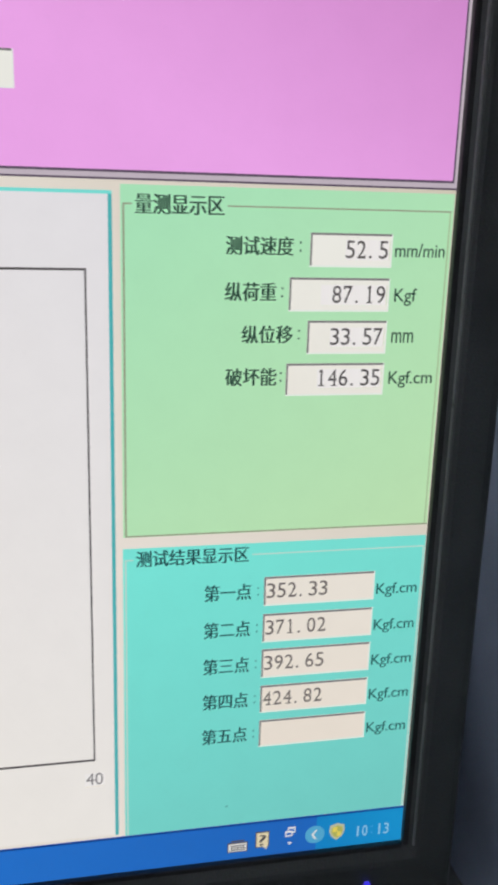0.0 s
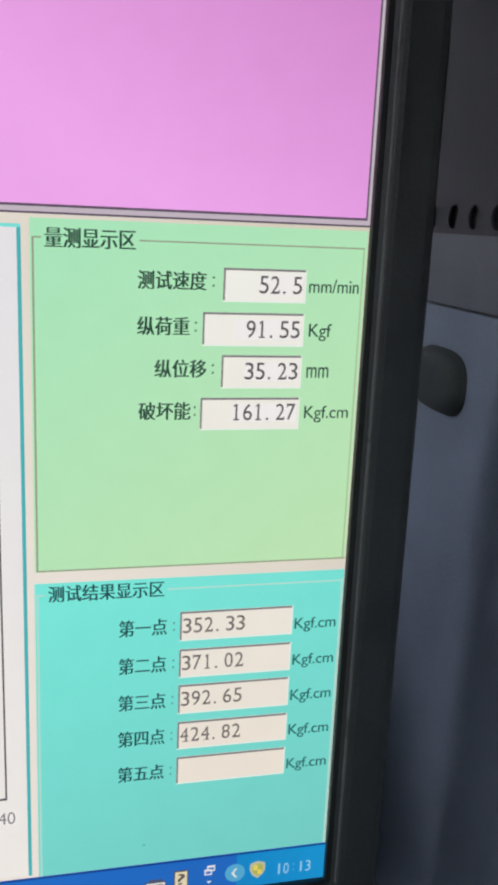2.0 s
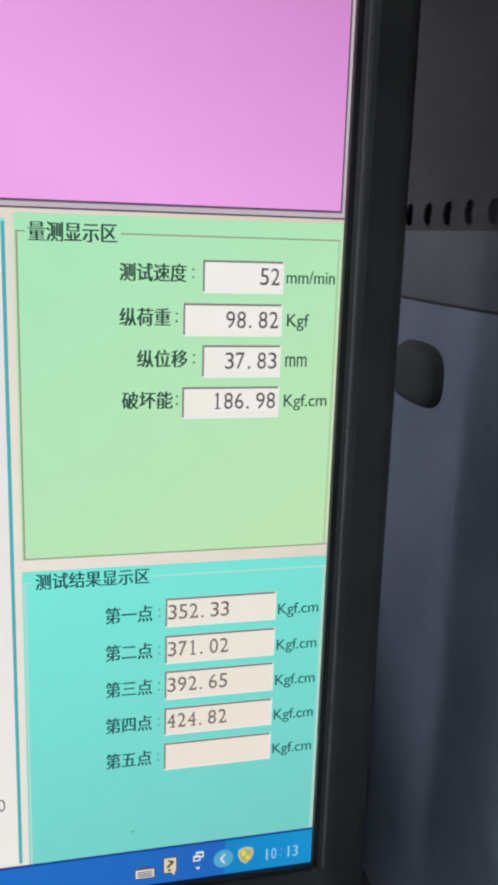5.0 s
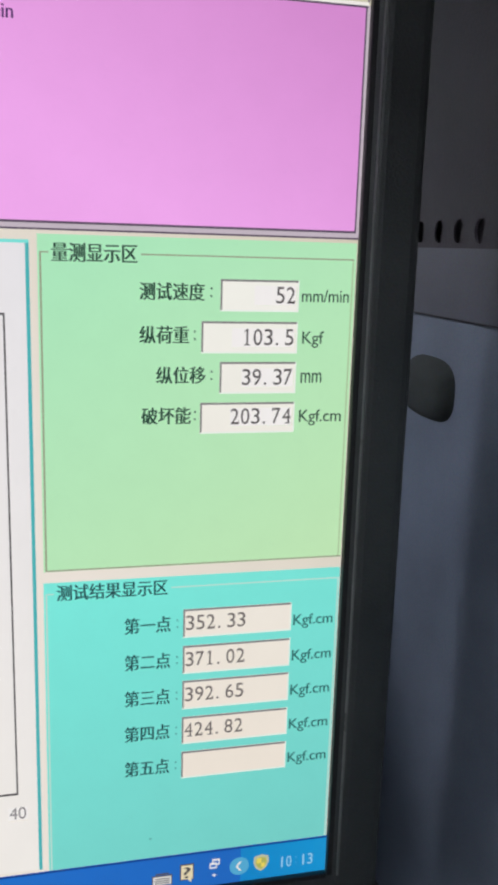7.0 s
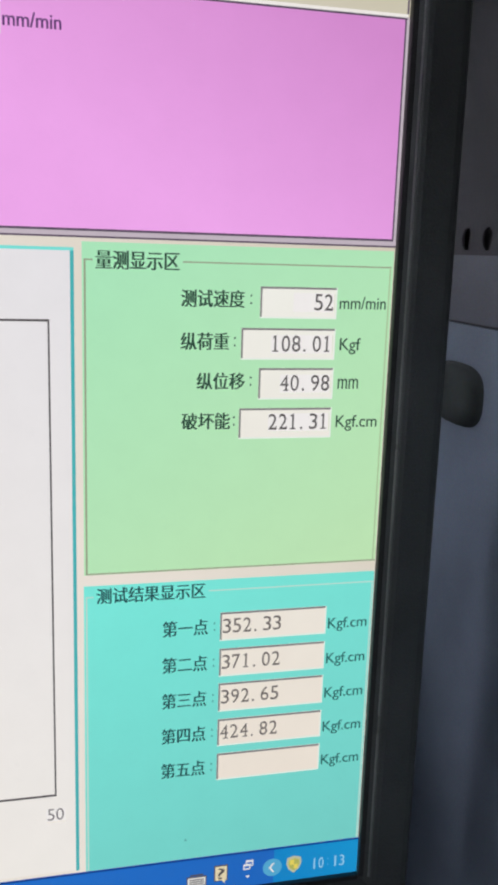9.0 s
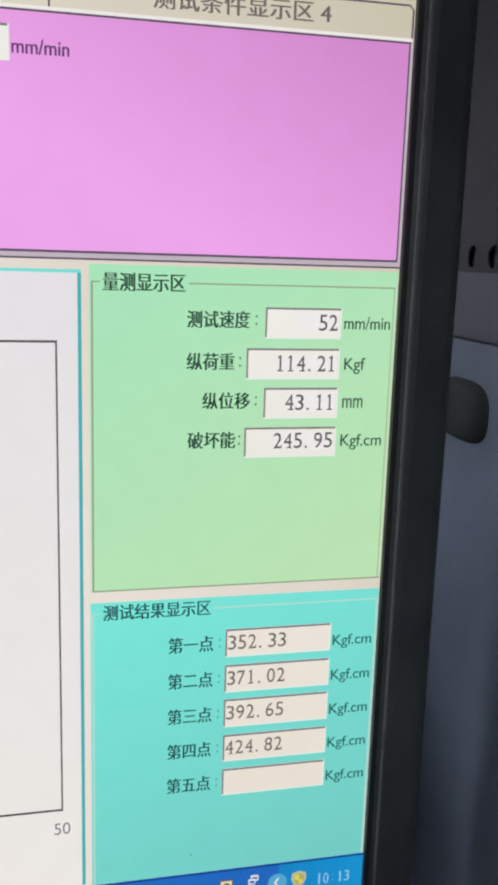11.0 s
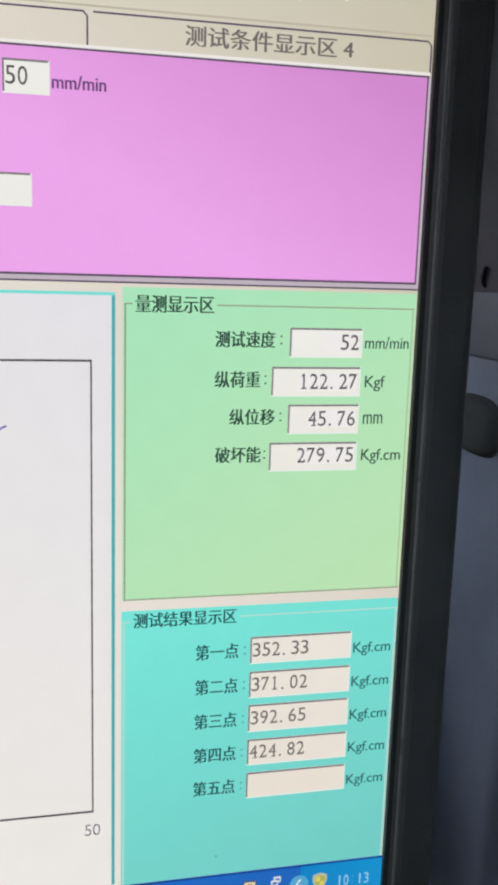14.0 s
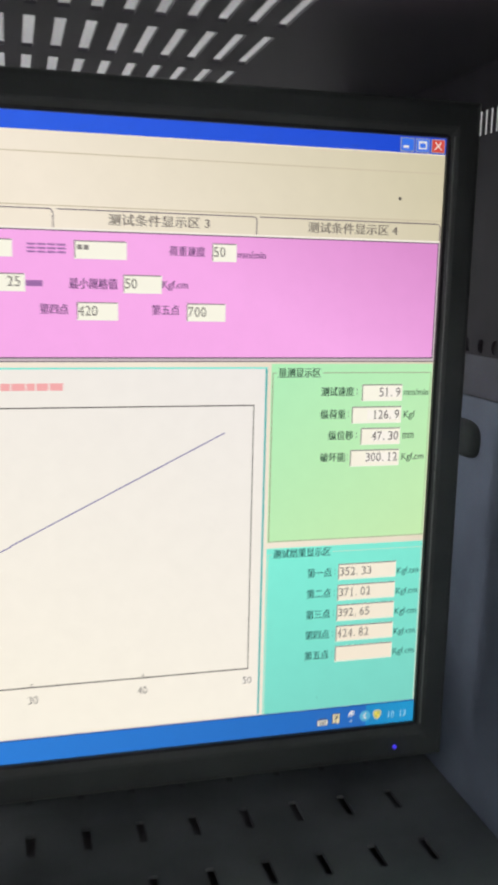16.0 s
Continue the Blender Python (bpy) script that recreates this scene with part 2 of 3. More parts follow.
def panel_light(x, y):
    root = tagged(new("unseen_ceiling_light"), "white wraparound ceiling light with a glowing diffuser, unseen, added for its light", "lamp", "wraparound ceiling lights")
    root.location = (x, y, RZ[1])
    part("tray", box(bmesh.new(), (-0.09, -0.62, -0.03), (0.09, 0.62, 0), 0.006), PLASTER, root)
    part("diffuser", box(bmesh.new(), (-0.075, -0.6, -0.06), (0.075, 0.6, -0.03), 0.012), DIFFUSER, root, "glowing white diffuser")


# added fill lamp, unseen: lifts the room's ambient without striking the bezel
panel_light(1.3, 0.9)
# unseen pair set for light from behind left through the rear opening
panel_light(-3.2, 2.15)
panel_light(-3.55, 2.5)

# ---- the niche of the machine's cabinet ----
NX, NY, NZ = (-0.40, 0.045), (-0.145, 0.22), (-0.0625, 0.300)
T = 0.0015
cabinet = tagged(new("machine_cabinet"), "black powder-coated steel cabinet niche with vent slots round the monitor", "cabinet")
slots = [(-0.0645 - 0.0125 * i - 0.0024, y0, -0.0645 - 0.0125 * i + 0.0024, y0 + 0.052) for i in range(19) for y0 in (-0.094, -0.026, 0.042, 0.110)]
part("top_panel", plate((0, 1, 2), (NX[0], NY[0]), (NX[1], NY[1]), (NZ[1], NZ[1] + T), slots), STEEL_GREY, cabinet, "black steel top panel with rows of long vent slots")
slots = [(0.0093 - 0.0258 * i - 0.002, y0, 0.0093 - 0.0258 * i + 0.002, y0 + 0.0165) for i in range(15) for y0 in (-0.0979, -0.056, -0.0141, 0.0278, 0.0697, 0.1116)]
part("shelf", plate((0, 1, 2), (NX[0], NY[0]), (NX[1], NY[1]), (NZ[0] - T, NZ[0]), slots), STEEL_SHELF, cabinet, "dark grey steel shelf with short vent slots")
part("under_tray", box(bmesh.new(), (NX[0], NY[0], NZ[0] - 0.03), (NX[1], NY[1], NZ[0] - 0.028)), STEEL_DARK, cabinet)
slots = [(0.0495 - 0.0051 * i, 0.2680, 0.0519 - 0.0051 * i, 0.2792) for i in range(-3, 20)]
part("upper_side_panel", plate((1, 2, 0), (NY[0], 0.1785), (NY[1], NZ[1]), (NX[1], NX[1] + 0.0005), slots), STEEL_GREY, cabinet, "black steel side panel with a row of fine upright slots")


def round_hole_strip():
    """The strip of side panel between two heights, with a row of round holes."""
    bm = bmesh.new()
    z0, z1, r, pitch = 0.1641, 0.1785, 0.0033, 0.0129
    zc, c = 0.1687, 0.0538 - 16 * pitch
    while c < NY[1]:
        y0, y1 = max(NY[0], c - pitch / 2), min(NY[1], c + pitch / 2)
        if c - r > NY[0] and c + r < NY[1]:
            corners = [math.atan2(z - zc, y - c) for y in (y0, y1) for z in (z0, z1)]
            angles = sorted({round(a, 6) for a in corners + [math.pi * (i + 0.5) / 9 - math.pi for i in range(18)]})
            ring = []
            for a in angles:
                dy, dz = math.cos(a), math.sin(a)
                k = min(((y1 if dy > 0 else y0) - c) / dy if abs(dy) > 1e-9 else 9, ((z1 if dz > 0 else z0) - zc) / dz if abs(dz) > 1e-9 else 9)
                ring.append([bm.verts.new(p) for p in ((NX[1], c + k * dy, zc + k * dz), (NX[1], c + r * dy, zc + r * dz), (NX[1] + 0.0007, c + r * dy, zc + r * dz), (NX[1] + 0.0007, c + k * dy, zc + k * dz))])
            for p, q in zip(ring, ring[1:] + ring[:1]):
                for m in range(3):
                    bm.faces.new([p[m], q[m], q[m + 1], p[m + 1]])
        c += pitch
    bmesh.ops.remove_doubles(bm, verts=bm.verts, dist=1e-6)
    bmesh.ops.recalc_face_normals(bm, faces=bm.faces)
    return bm


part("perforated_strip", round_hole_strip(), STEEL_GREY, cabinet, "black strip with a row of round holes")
part("middle_side_panel", plate((1, 2, 0), (NY[0], 0.1443), (NY[1], 0.1640), (NX[1] - 0.0006, NX[1] + T)), STEEL_VIOLET, cabinet, "violet-grey steel side panel, darker than the one below")
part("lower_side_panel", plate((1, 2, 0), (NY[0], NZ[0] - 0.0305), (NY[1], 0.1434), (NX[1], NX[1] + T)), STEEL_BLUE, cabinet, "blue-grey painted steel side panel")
part("side_backing", box(bmesh.new(), (NX[1] + 0.0016, NY[0], 0.13), (NX[1] + 0.0032, NY[1], 0.20)), STEEL_BACKING, cabinet)
# unseen; its opening is cut to admit light from behind onto the side panel
part("back_panel", plate((0, 2, 1), (NX[0], NZ[0] - T), (NX[1], NZ[1] + T), (NY[1], NY[1] + T), [(-0.37, 0.14, 0.03, 0.285)]), STEEL_GREY, cabinet, "black steel rear panel, unseen, with a wide opening added to let light in")
part("left_side_panel", plate((1, 2, 0), (NY[0], NZ[0] - T), (NY[1], NZ[1] + T), (NX[0] - T, NX[0])), STEEL_BLUE, cabinet)
part("lower_body", box(bmesh.new(), (NX[0] - 0.02, NY[0], RZ[0]), (NX[1] + 0.02, NY[1] + 0.02, NZ[0] - 0.06), 0.004), STEEL_DARK, cabinet)
for x in (NX[0] - 0.02, NX[1] + 0.012):
    part("front_post", box(bmesh.new(), (x, NY[0], NZ[0] - 0.06), (x + 0.008, NY[0] + 0.02, NZ[1] + 0.01), 0.001), STEEL_DARK, cabinet)

def reflection_cap():
    """A dark cap added in place of a reflection: wide and square-shouldered, it swells out of the panel and rolls back
    to it at its rim.
    """
    root = tagged(new("dark_reflection_cap"), "dark oblong cap standing in for a reflection in the side panel", "grommet")
    root.location = (NX[1], 0.0522, 0.1222)
    for name, size, levels in (("lip", 1.0, ((1.0, 0.0), (0.97, 0.0022), (0.9, 0.0034), (0.82, 0.0036))), ("cap", 0.93, ((1.0, 0.0034), (0.93, 0.0062), (0.7, 0.0078), (0.35, 0.0084)))):
        bm, rings = bmesh.new(), []
        for k, out in levels:
            ring = []
            for i in range(40):
                c, q = math.cos(2 * math.pi * i / 40), math.sin(2 * math.pi * i / 40)
                ring.append(bm.verts.new((-0.45 * out, math.copysign(abs(c) ** 0.68, c) * 0.0168 * k * size, math.copysign(abs(q) ** 0.68, q) * 0.0096 * k * size)))
            rings.append(ring)
        for p, q in zip(rings, rings[1:]):
            for i in range(40):
                bm.faces.new([p[i], p[(i + 1) % 40], q[(i + 1) % 40], q[i]])
        bm.faces.new(rings[-1])
        bmesh.ops.recalc_face_normals(bm, faces=bm.faces)
        for f in bm.faces:
            f.smooth = True
        part(name, bm, REFLECTION_DARK, root)


reflection_cap()

# ---- the monitor ----
monitor = tagged(new("monitor"), "black desktop monitor showing a colourful testing program, switched on", "monitor")
monitor.location = BASE
W, H = 342.0, 256.5
BZ, BB = 14.9, 17.8


def in_base(bm):
    for v in bm.verts:
        v.co = v.co / 1000 - BASE
    return bm


def bezel_frame():
    """A moulded frame round the display: it stands proud beside the display, falls away outwards and rolls over at the rim."""
    bm, rings = bmesh.new(), []
    for out, y in ((0.06, 10), (0.06, -1.2), (0.16, -2.0), (0.24, -2.6), (0.32, -2.75), (0.82, -1.9), (0.93, -1.4), (0.98, -0.6), (1, 0.6), (1, 12)):
        e, b = out * BZ, out * BB
        rings.append([bm.verts.new((x, y, z)) for x, z in ((-W - e, -b), (e, -b), (e, H + e), (-W - e, H + e))])
    for p, q in zip(rings, rings[1:]):
        for i in range(4):
            bm.faces.new([p[i], p[(i + 1) % 4], q[(i + 1) % 4], q[i]])
    bmesh.ops.recalc_face_normals(bm, faces=bm.faces)
    return in_base(bm)


casing = part("casing", in_base(box(bmesh.new(), (-W - BZ + 3, 10, -BB + 3), (BZ - 3, 46, H + BZ - 3), 6, 3)), CASE_DARK, monitor, "black plastic rear casing")
part("bezel", bezel_frame(), BEZEL, casing, "matt black plastic bezel")
# a thin moulded lip between bezel and display
for name, lo, hi in (("inner_lip", (0.05, -1.6, -0.9), (1.6, 3, H + 0.9)), ("inner_lip", (-W - 1.6, -1.6, -0.9), (-W - 0.05, 3, H + 0.9)), ("inner_lip", (-W, -1.6, H + 0.05), (0, 3, H + 1.6)), ("inner_lip", (-W, -1.6, -1.6), (0, 3, -0.05))):
    part(name, in_base(box(bmesh.new(), lo, hi, 0.35, 2)), BEZEL_LIP, casing)
part("ridge", in_base(box(bmesh.new(), (2.5, -2.6, -0.5), (3.1, -1.4, H + 0.5), 0.25, 2)), RIDGE_HIGHLIGHT, casing)
part("foot", in_base(box(bmesh.new(), (-W / 2 - 85, 78, -62.5), (-W / 2 + 85, 205, -54), 3)), CASE_DARK, monitor, "flat black foot")
part("neck", in_base(box(bmesh.new(), (-W / 2 - 30, 44, 60), (-W / 2 + 30, 120, 110), 3)), CASE_DARK, monitor)
part("pillar", in_base(box(bmesh.new(), (-W / 2 - 28, 100, -56), (-W / 2 + 28, 119, 105), 3)), CASE_DARK, monitor)
bm = bmesh.new()
bmesh.ops.create_uvsphere(bm, u_segments=16, v_segments=8, radius=1.0, matrix=Matrix.Translation((-9.5, -2.9, -10.7)))
part("power_light", in_base(bm), LED_BLUE, monitor, "small blue glowing power light")

# windows of the four running readings: upper edge, lower edge and number of places
FACE, PITCH, RIGHT = 4.4, 2.5, -14.15
ROWS = {"speed": (152.0, 4), "load": (142.4, 6), "travel": (133.2, 5), "energy": (124.0, 6)}
WINDOWS = [(RIGHT - PITCH * n, z - FACE / 2, RIGHT, z + FACE / 2) for z, n in ROWS.values()]
LABEL_WINDOW = (-81.4, 25.2, -76.8, 29.0)

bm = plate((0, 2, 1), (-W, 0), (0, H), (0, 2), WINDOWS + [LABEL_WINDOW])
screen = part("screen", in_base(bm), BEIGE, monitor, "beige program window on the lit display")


def patch(name, u0, v0, u1, v1, layer, mat, parent, label="", holes=()):
    return part(name, tile(u0, v0, u1, v1, layer, holes), mat, parent, label)


def words(body, u0, v0, u1, v1, layer, mat, parent, strike=0.0):
    return part("writing", glyphs(body, u0, v0, u1, v1, layer, strike), mat, parent)


def line(u0, v0, u1, v1, layer, mat, parent, name="rule"):
    return part(name, tile(u0, v0, u1, v1, layer), mat, parent)


def field(u0, v0, u1, v1, layer, parent, text="", holes=(), ink=INK):
    """A sunken white entry box, with a dark upper and left edge."""
    f = patch("entry_box", u0, v0, u1, v1, layer, FIELD, parent, "white entry box", holes)
    bm = tile(u0, v1 - 0.45, u1, v1, layer + 1)
    other = tile(u0, v0, u0 + 0.4, v1 - 0.45, layer + 1)
    me = bpy.data.meshes.new("edge")
    other.to_mesh(me)
    other.free()
    bm.from_mesh(me)
    bpy.data.meshes.remove(me)
    part("edge", bm, GREY_LINE, parent)
    part("light_edge", tile(u0, v0 - 0.35, u1 + 0.3, v0, layer), BOX_LIGHT, parent)
    part("light_edge", tile(u1, v0, u1 + 0.3, v1, layer), BOX_LIGHT, parent)
    if text:
        u = u0 + 0.42
        for ch in text:
            digit(ch, u, (v0 + v1) / 2 - 0.1, layer + 1, ink, parent)
            u += PITCH * 1.015
    return f


def cell(ch):
    """Left, right, lower and upper edge of a character in its place, in millimetres from the place's middle left."""
    if ch == ".":
        return 0.5, 1.08, -1.75, -1.15
    if ch == "1":
        return 1.0, 1.42, -1.75, 2.0
    return 0.24, 2.24, -1.75, 2.0


def figure(ch, edges, u, z, layer):
    """One figure of the program's upright type; one and four stand on a foot, two and seven end in a hook."""
    a, b, c, d = edges
    bm = glyphs(ch, u + a, z + c, u + b, z + d, layer, STRIKE)
    y = -0.12 * layer
    serifs = {
        "1": (((0.55, c), (1.9, c), (1.9, c + 0.3), (0.55, c + 0.3)), ((0.6, d - 0.75), (1.0, d - 0.55), (1.0, d - 0.1), (0.6, d - 0.4))),
        "2": (((b - 0.28, c + 0.3), (b, c + 0.3), (b, c + 0.85), (b - 0.2, c + 0.85)),),
        "4": (((0.95, c), (2.25, c), (2.25, c + 0.27), (0.95, c + 0.27)),),
        "7": (((a, d - 0.8), (a + 0.26, d - 0.8), (a + 0.26, d - 0.3), (a, d - 0.3)),),
    }
    if ch in serifs:
        for q in serifs[ch]:
            bm.faces.new([bm.verts.new(Vector((u + x, y, z + h)) / 1000 - BASE) for x, h in q])
    return bm


def digit(ch, u, z, layer, mat, parent):
    part("writing", figure(ch, cell(ch), u, z, layer), mat, parent)


STRIKE = 0.0

# title bar and its buttons
title = patch("title_bar", -W, 250.0, 0, H, 1, TITLE_BLUE, monitor, "bright blue window title bar")
for u0, mat in ((-20.1, BUTTON_BLUE), (-13.4, BUTTON_BLUE), (-6.5, BUTTON_RED)):
    b = patch("window_button_edge", u0, 250.5, u0 + 6.0, 255.9, 2, ICON_GREY, title)
    patch("window_button", u0 + 0.3, 250.8, u0 + 5.7, 255.6, 3, mat, title)
patch("button_sign", -18.9, 251.9, -16.5, 252.8, 4, ICON_WHITE, title)
part("button_sign", tile(-12.2, 251.7, -8.6, 254.8, 4, [(-11.7, 252.2, -9.1, 254.0)]), ICON_WHITE, title)
words("X", -5.3, 251.7, -1.9, 254.8, 4, ICON_WHITE, title)
line(-W, 242.2, 0, 242.6, 1, lit("display_beige_rule", (196, 186, 164)), screen)
line(-W, 249.6, 0, 250.0, 1, lit("display_beige_light", (238, 230, 206)), screen)

# row of tabs
line(-W, 223.2, -0.5, 223.6, 1, lit("display_beige_shade", (192, 182, 160)), screen)
for u0, u1 in ((-W + 3, -237.9), (-237.3, -158.6), (-158.0, -79.7), (-79.1, -0.6)):
    tab = patch("tab", u0, 215.4, u1, 222.0, 1, BEIGE, screen, "beige tab")
    line(u0 + 0.8, 222.0, u1 - 0.8, 222.4, 1, DARK_LINE, screen)
    line(u1 - 0.1, 215.4, u1 + 0.3, 221.2, 2, DARK_LINE, screen)
    bm = bmesh.new()
    bm.faces.new([bm.verts.new(at(u, v) + Vector((0, -0.00024, 0))) for u, v in ((u1 - 0.9, 222.0), (u1 - 0.8, 222.4), (u1 + 0.3, 221.25), (u1 - 0.1, 221.15))])
    part("tab_corner", bm, DARK_LINE, screen)
words("测试条件显示区 4", -58.4, 216.9, -19.5, 221.2, 2, INK_BROWN, screen, 0.2)
words("测试条件显示区 3", -138.0, 216.9, -98.6, 221.2, 2, INK_BROWN, screen, 0.2)
line(-W, 214.7, -0.4, 215.4, 1, lit("display_white_rule", (240, 236, 228)), screen)

# pink panel with the test conditions
pink = patch("pink_panel", -W + 2, 165.3, -0.02, 214.7, 1, SILVER, monitor, "silver frame of the pink panel")
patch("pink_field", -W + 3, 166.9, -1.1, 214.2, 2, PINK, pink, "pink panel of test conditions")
line(-W + 3, 166.4, -0.8, 166.9, 3, DARK_LINE, pink)
line(-1.1, 166.9, -0.75, 214.2, 3, DARK_LINE, pink)
line(-W + 2, 165.0, -0.02, 165.4, 3, DARK_LINE, pink)
line(-W + 3, 214.2, -0.6, 214.6, 3, DARK_LINE, pink)
field(-150.8, 204.5, -131.2, 211.0, 3, pink)
field(-97.5, 204.8, -87.9, 211.5, 3, pink, "50")
field(-132.3, 191.9, -117.6, 198.6, 3, pink, "50")
field(-190.0, 204.6, -173.7, 210.8, 3, pink)
field(-186.0, 191.9, -169.3, 198.3, 3, pink)
field(-150.0, 181.4, -134.6, 188.0, 3, pink, "420")
field(-107.4, 181.4, -92.0, 188.1, 3, pink, "700")
for ch, u in (("2", -175.6), ("5", -173.0)):
    digit(ch, u, 195.2, 4, INK, pink)
words("荷重速度", -114.5, 206.2, -100.2, 210.0, 3, INK_PINK, pink, 0.2)
words("mm/min", -87.2, 206.0, -75.6, 208.9, 3, INK_PINK, pink, 0.12)
words("最小规格值", -152.8, 192.9, -134.5, 197.0, 3, INK_PINK, pink, 0.2)
words("Kgf.cm", -117.2, 192.9, -107.0, 196.6, 3, INK_PINK, pink, 0.12)
words("第四点", -163.8, 183.2, -153.2, 187.2, 3, INK_PINK, pink, 0.2)
words("第五点", -121.2, 183.4, -110.3, 187.4, 3, INK_PINK, pink, 0.2)
# writing too small to read, as bars
for i in range(4):
    for d in (206.0, 207.4, 208.8):
        patch("writing_bar", -168.1 + 3.7 * i, d, -165.0 + 3.7 * i, d + 0.7, 3, BAR_PINK, pink)
patch("writing_bar", -168.8, 193.6, -162.6, 195.8, 3, BAR_PINK, pink)
patch("writing_bar", -149.6, 207.6, -147.9, 209.4, 5, GREY_LINE, pink)
patch("writing_bar", -147.2, 207.6, -145.4, 209.4, 5, GREY_LINE, pink)

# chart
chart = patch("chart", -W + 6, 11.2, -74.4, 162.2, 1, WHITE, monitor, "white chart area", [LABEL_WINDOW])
line(-W + 6, 162.2, -73.6, 162.9, 2, AQUA_LINE, chart)
line(-74.4, 11.2, -73.6, 162.2, 2, TEAL_LINE, chart)
for u0, v0, u1, v1 in ((-305.6, 147.0, -78.9, 147.5), (-305.6, 32.4, -78.9, 32.9), (-79.3, 32.9, -78.9, 147.0), (-305.6, 32.9, -305.2, 147.0)):
    line(u0, v0, u1, v1, 2, PLOT_LINE, chart, "plot_frame")
for i in range(1, 5):
    line(-79.1 - 45.3 * i - 0.2, 32.9, -79.1 - 45.3 * i + 0.2, 34.2, 2, PLOT_LINE, chart, "tick")
for body, u in (("40", -126.6), ("30", -171.3)):
    words(body, u, 25.4, u + 3.9, 28.8, 2, GREY_LINE, chart, 0.0)
for i, w in enumerate((3.6, 5.2, 3.0, 4.4, 5.0)):
    u = (-179.0, -174.9, -169.2, -165.6, -160.6)[i]
    patch("writing_bar", u, 154.0, u + w, 156.8, 2, RED_TEXT, chart)


def stroke(length):
    bm = bmesh.new()
    box(bm, (-length, -0.05, -0.24), (0, 0.05, 0.24))
    for v in bm.verts:
        v.co = v.co / 1000
    return bm


curve_root = part("curve_root", stroke(146), CURVE_BLUE, chart, "blue-violet measured curve")
curve_tip = part("curve_tip", stroke(96), CURVE_BLUE, chart, "blue-violet measured curve")

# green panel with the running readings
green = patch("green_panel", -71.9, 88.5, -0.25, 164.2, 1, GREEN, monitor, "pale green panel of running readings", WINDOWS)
line(-71.5, 88.6, -71.1, 160.6, 2, SOFT_LINE, green)
line(-71.1, 160.3, -69.6, 160.6, 2, SOFT_LINE, green)
line(-49.9, 160.3, -0.8, 160.6, 2, SOFT_LINE, green)
line(-71.1, 88.6, -0.3, 88.9, 2, SOFT_LINE, green)
line(-1.1, 88.9, -0.8, 160.3, 2, SOFT_GREEN, green)
words("量测显示区", -69.0, 158.5, -50.6, 162.5, 2, INK_GREEN, green, 0.22)
for body, (u0, u1, v), unit, (w0, w1), dot, (f0, f1, g0, g1) in (
        ("测试速度", (-50.2, -35.6, 152.6), "mm/min", (-13.0, -1.6), -34.3, (-32.0, -13.95, 148.7, 155.5)),
        ("纵荷重", (-50.2, -39.0, 143.0), "Kgf", (-12.5, -7.3), -37.9, (-36.2, -13.95, 139.2, 146.1)),
        ("纵位移", (-46.4, -35.1, 133.9), "mm", (-12.5, -7.4), -33.9, (-31.8, -13.95, 129.9, 136.9)),
        ("破坏能", (-49.7, -38.3, 124.6), "Kgf.cm", (-12.5, -2.1), -37.6, (-36.2, -13.95, 120.6, 127.5))):
    words(body, u0, v - 1.95, u1, v + 1.95, 2, INK_GREEN, green, 0.22)
    tall = unit.startswith("K")
    words(unit, w0, v - (2.8 if tall else 1.9), w1, v + (1.0 if tall else 0.5 if unit == "mm" else 1.0), 2, INK_GREEN, green, 0.05)
    for d in (-0.9, 0.8):
        patch("colon_dot", dot, v + d - 0.22, dot + 0.4, v + d + 0.22, 2, SOFT_INK, green)
    field(f0, g0, f1, g1, 2, green, "", WINDOWS)

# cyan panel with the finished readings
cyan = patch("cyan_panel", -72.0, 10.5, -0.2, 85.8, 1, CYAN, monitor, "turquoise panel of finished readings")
line(-71.6, 10.6, -71.2, 83.2, 2, PALE_LINE, cyan)
line(-71.2, 82.9, -69.7, 83.2, 2, PALE_LINE, cyan)
line(-42.4, 82.9, -0.4, 83.2, 2, PALE_LINE, cyan)
line(-0.75, 10.6, -0.45, 82.9, 2, PALE_LINE, cyan)
words("测试结果显示区", -69.1, 81.3, -43.2, 85.2, 2, INK_TEAL, cyan, 0.18)
for i, (body, value) in enumerate((("第一点", "352.33"), ("第二点", "371.02"), ("第三点", "392.65"), ("第四点", "424.82"), ("第五点", ""))):
    top = 77.5 - 9.45 * i
    words(body, -53.5, top - 5.7, -42.4, top - 1.6, 2, INK_TEAL, cyan, 0.18)
    for d in (-4.6, -2.9):
        patch("colon_dot", -41.0, top + d - 0.25, -40.6, top + d + 0.2, 2, SOFT_TEAL, cyan)
    field(-39.4, top - 7.25, -12.65, top - (0 if i == 2 else 0.25), 2, cyan, value, (), INK_BROWN)
    words("Kgf.cm", -11.8, top - 7.2, -1.5, top - 3.5, 2, UNIT_TEAL, cyan, 0.08)

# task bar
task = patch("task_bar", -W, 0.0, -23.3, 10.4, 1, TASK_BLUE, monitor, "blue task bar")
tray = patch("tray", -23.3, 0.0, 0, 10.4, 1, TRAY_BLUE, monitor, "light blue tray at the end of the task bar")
line(-W, 9.9, 0, 10.4, 2, NAVY, task)
patch("keyboard_icon", -46.5, 2.1, -41.3, 4.9, 2, INK, task)
patch("keyboard_icon", -46.2, 2.4, -41.6, 4.6, 3, ICON_WHITE, task)
patch("keyboard_lead", -45.6, 5.1, -42.2, 5.5, 2, INK, task)
for d in (2.8, 3.4, 4.0):
    patch("keyboard_keys", -45.8, d, -42.0, d + 0.25, 4, INK, task)
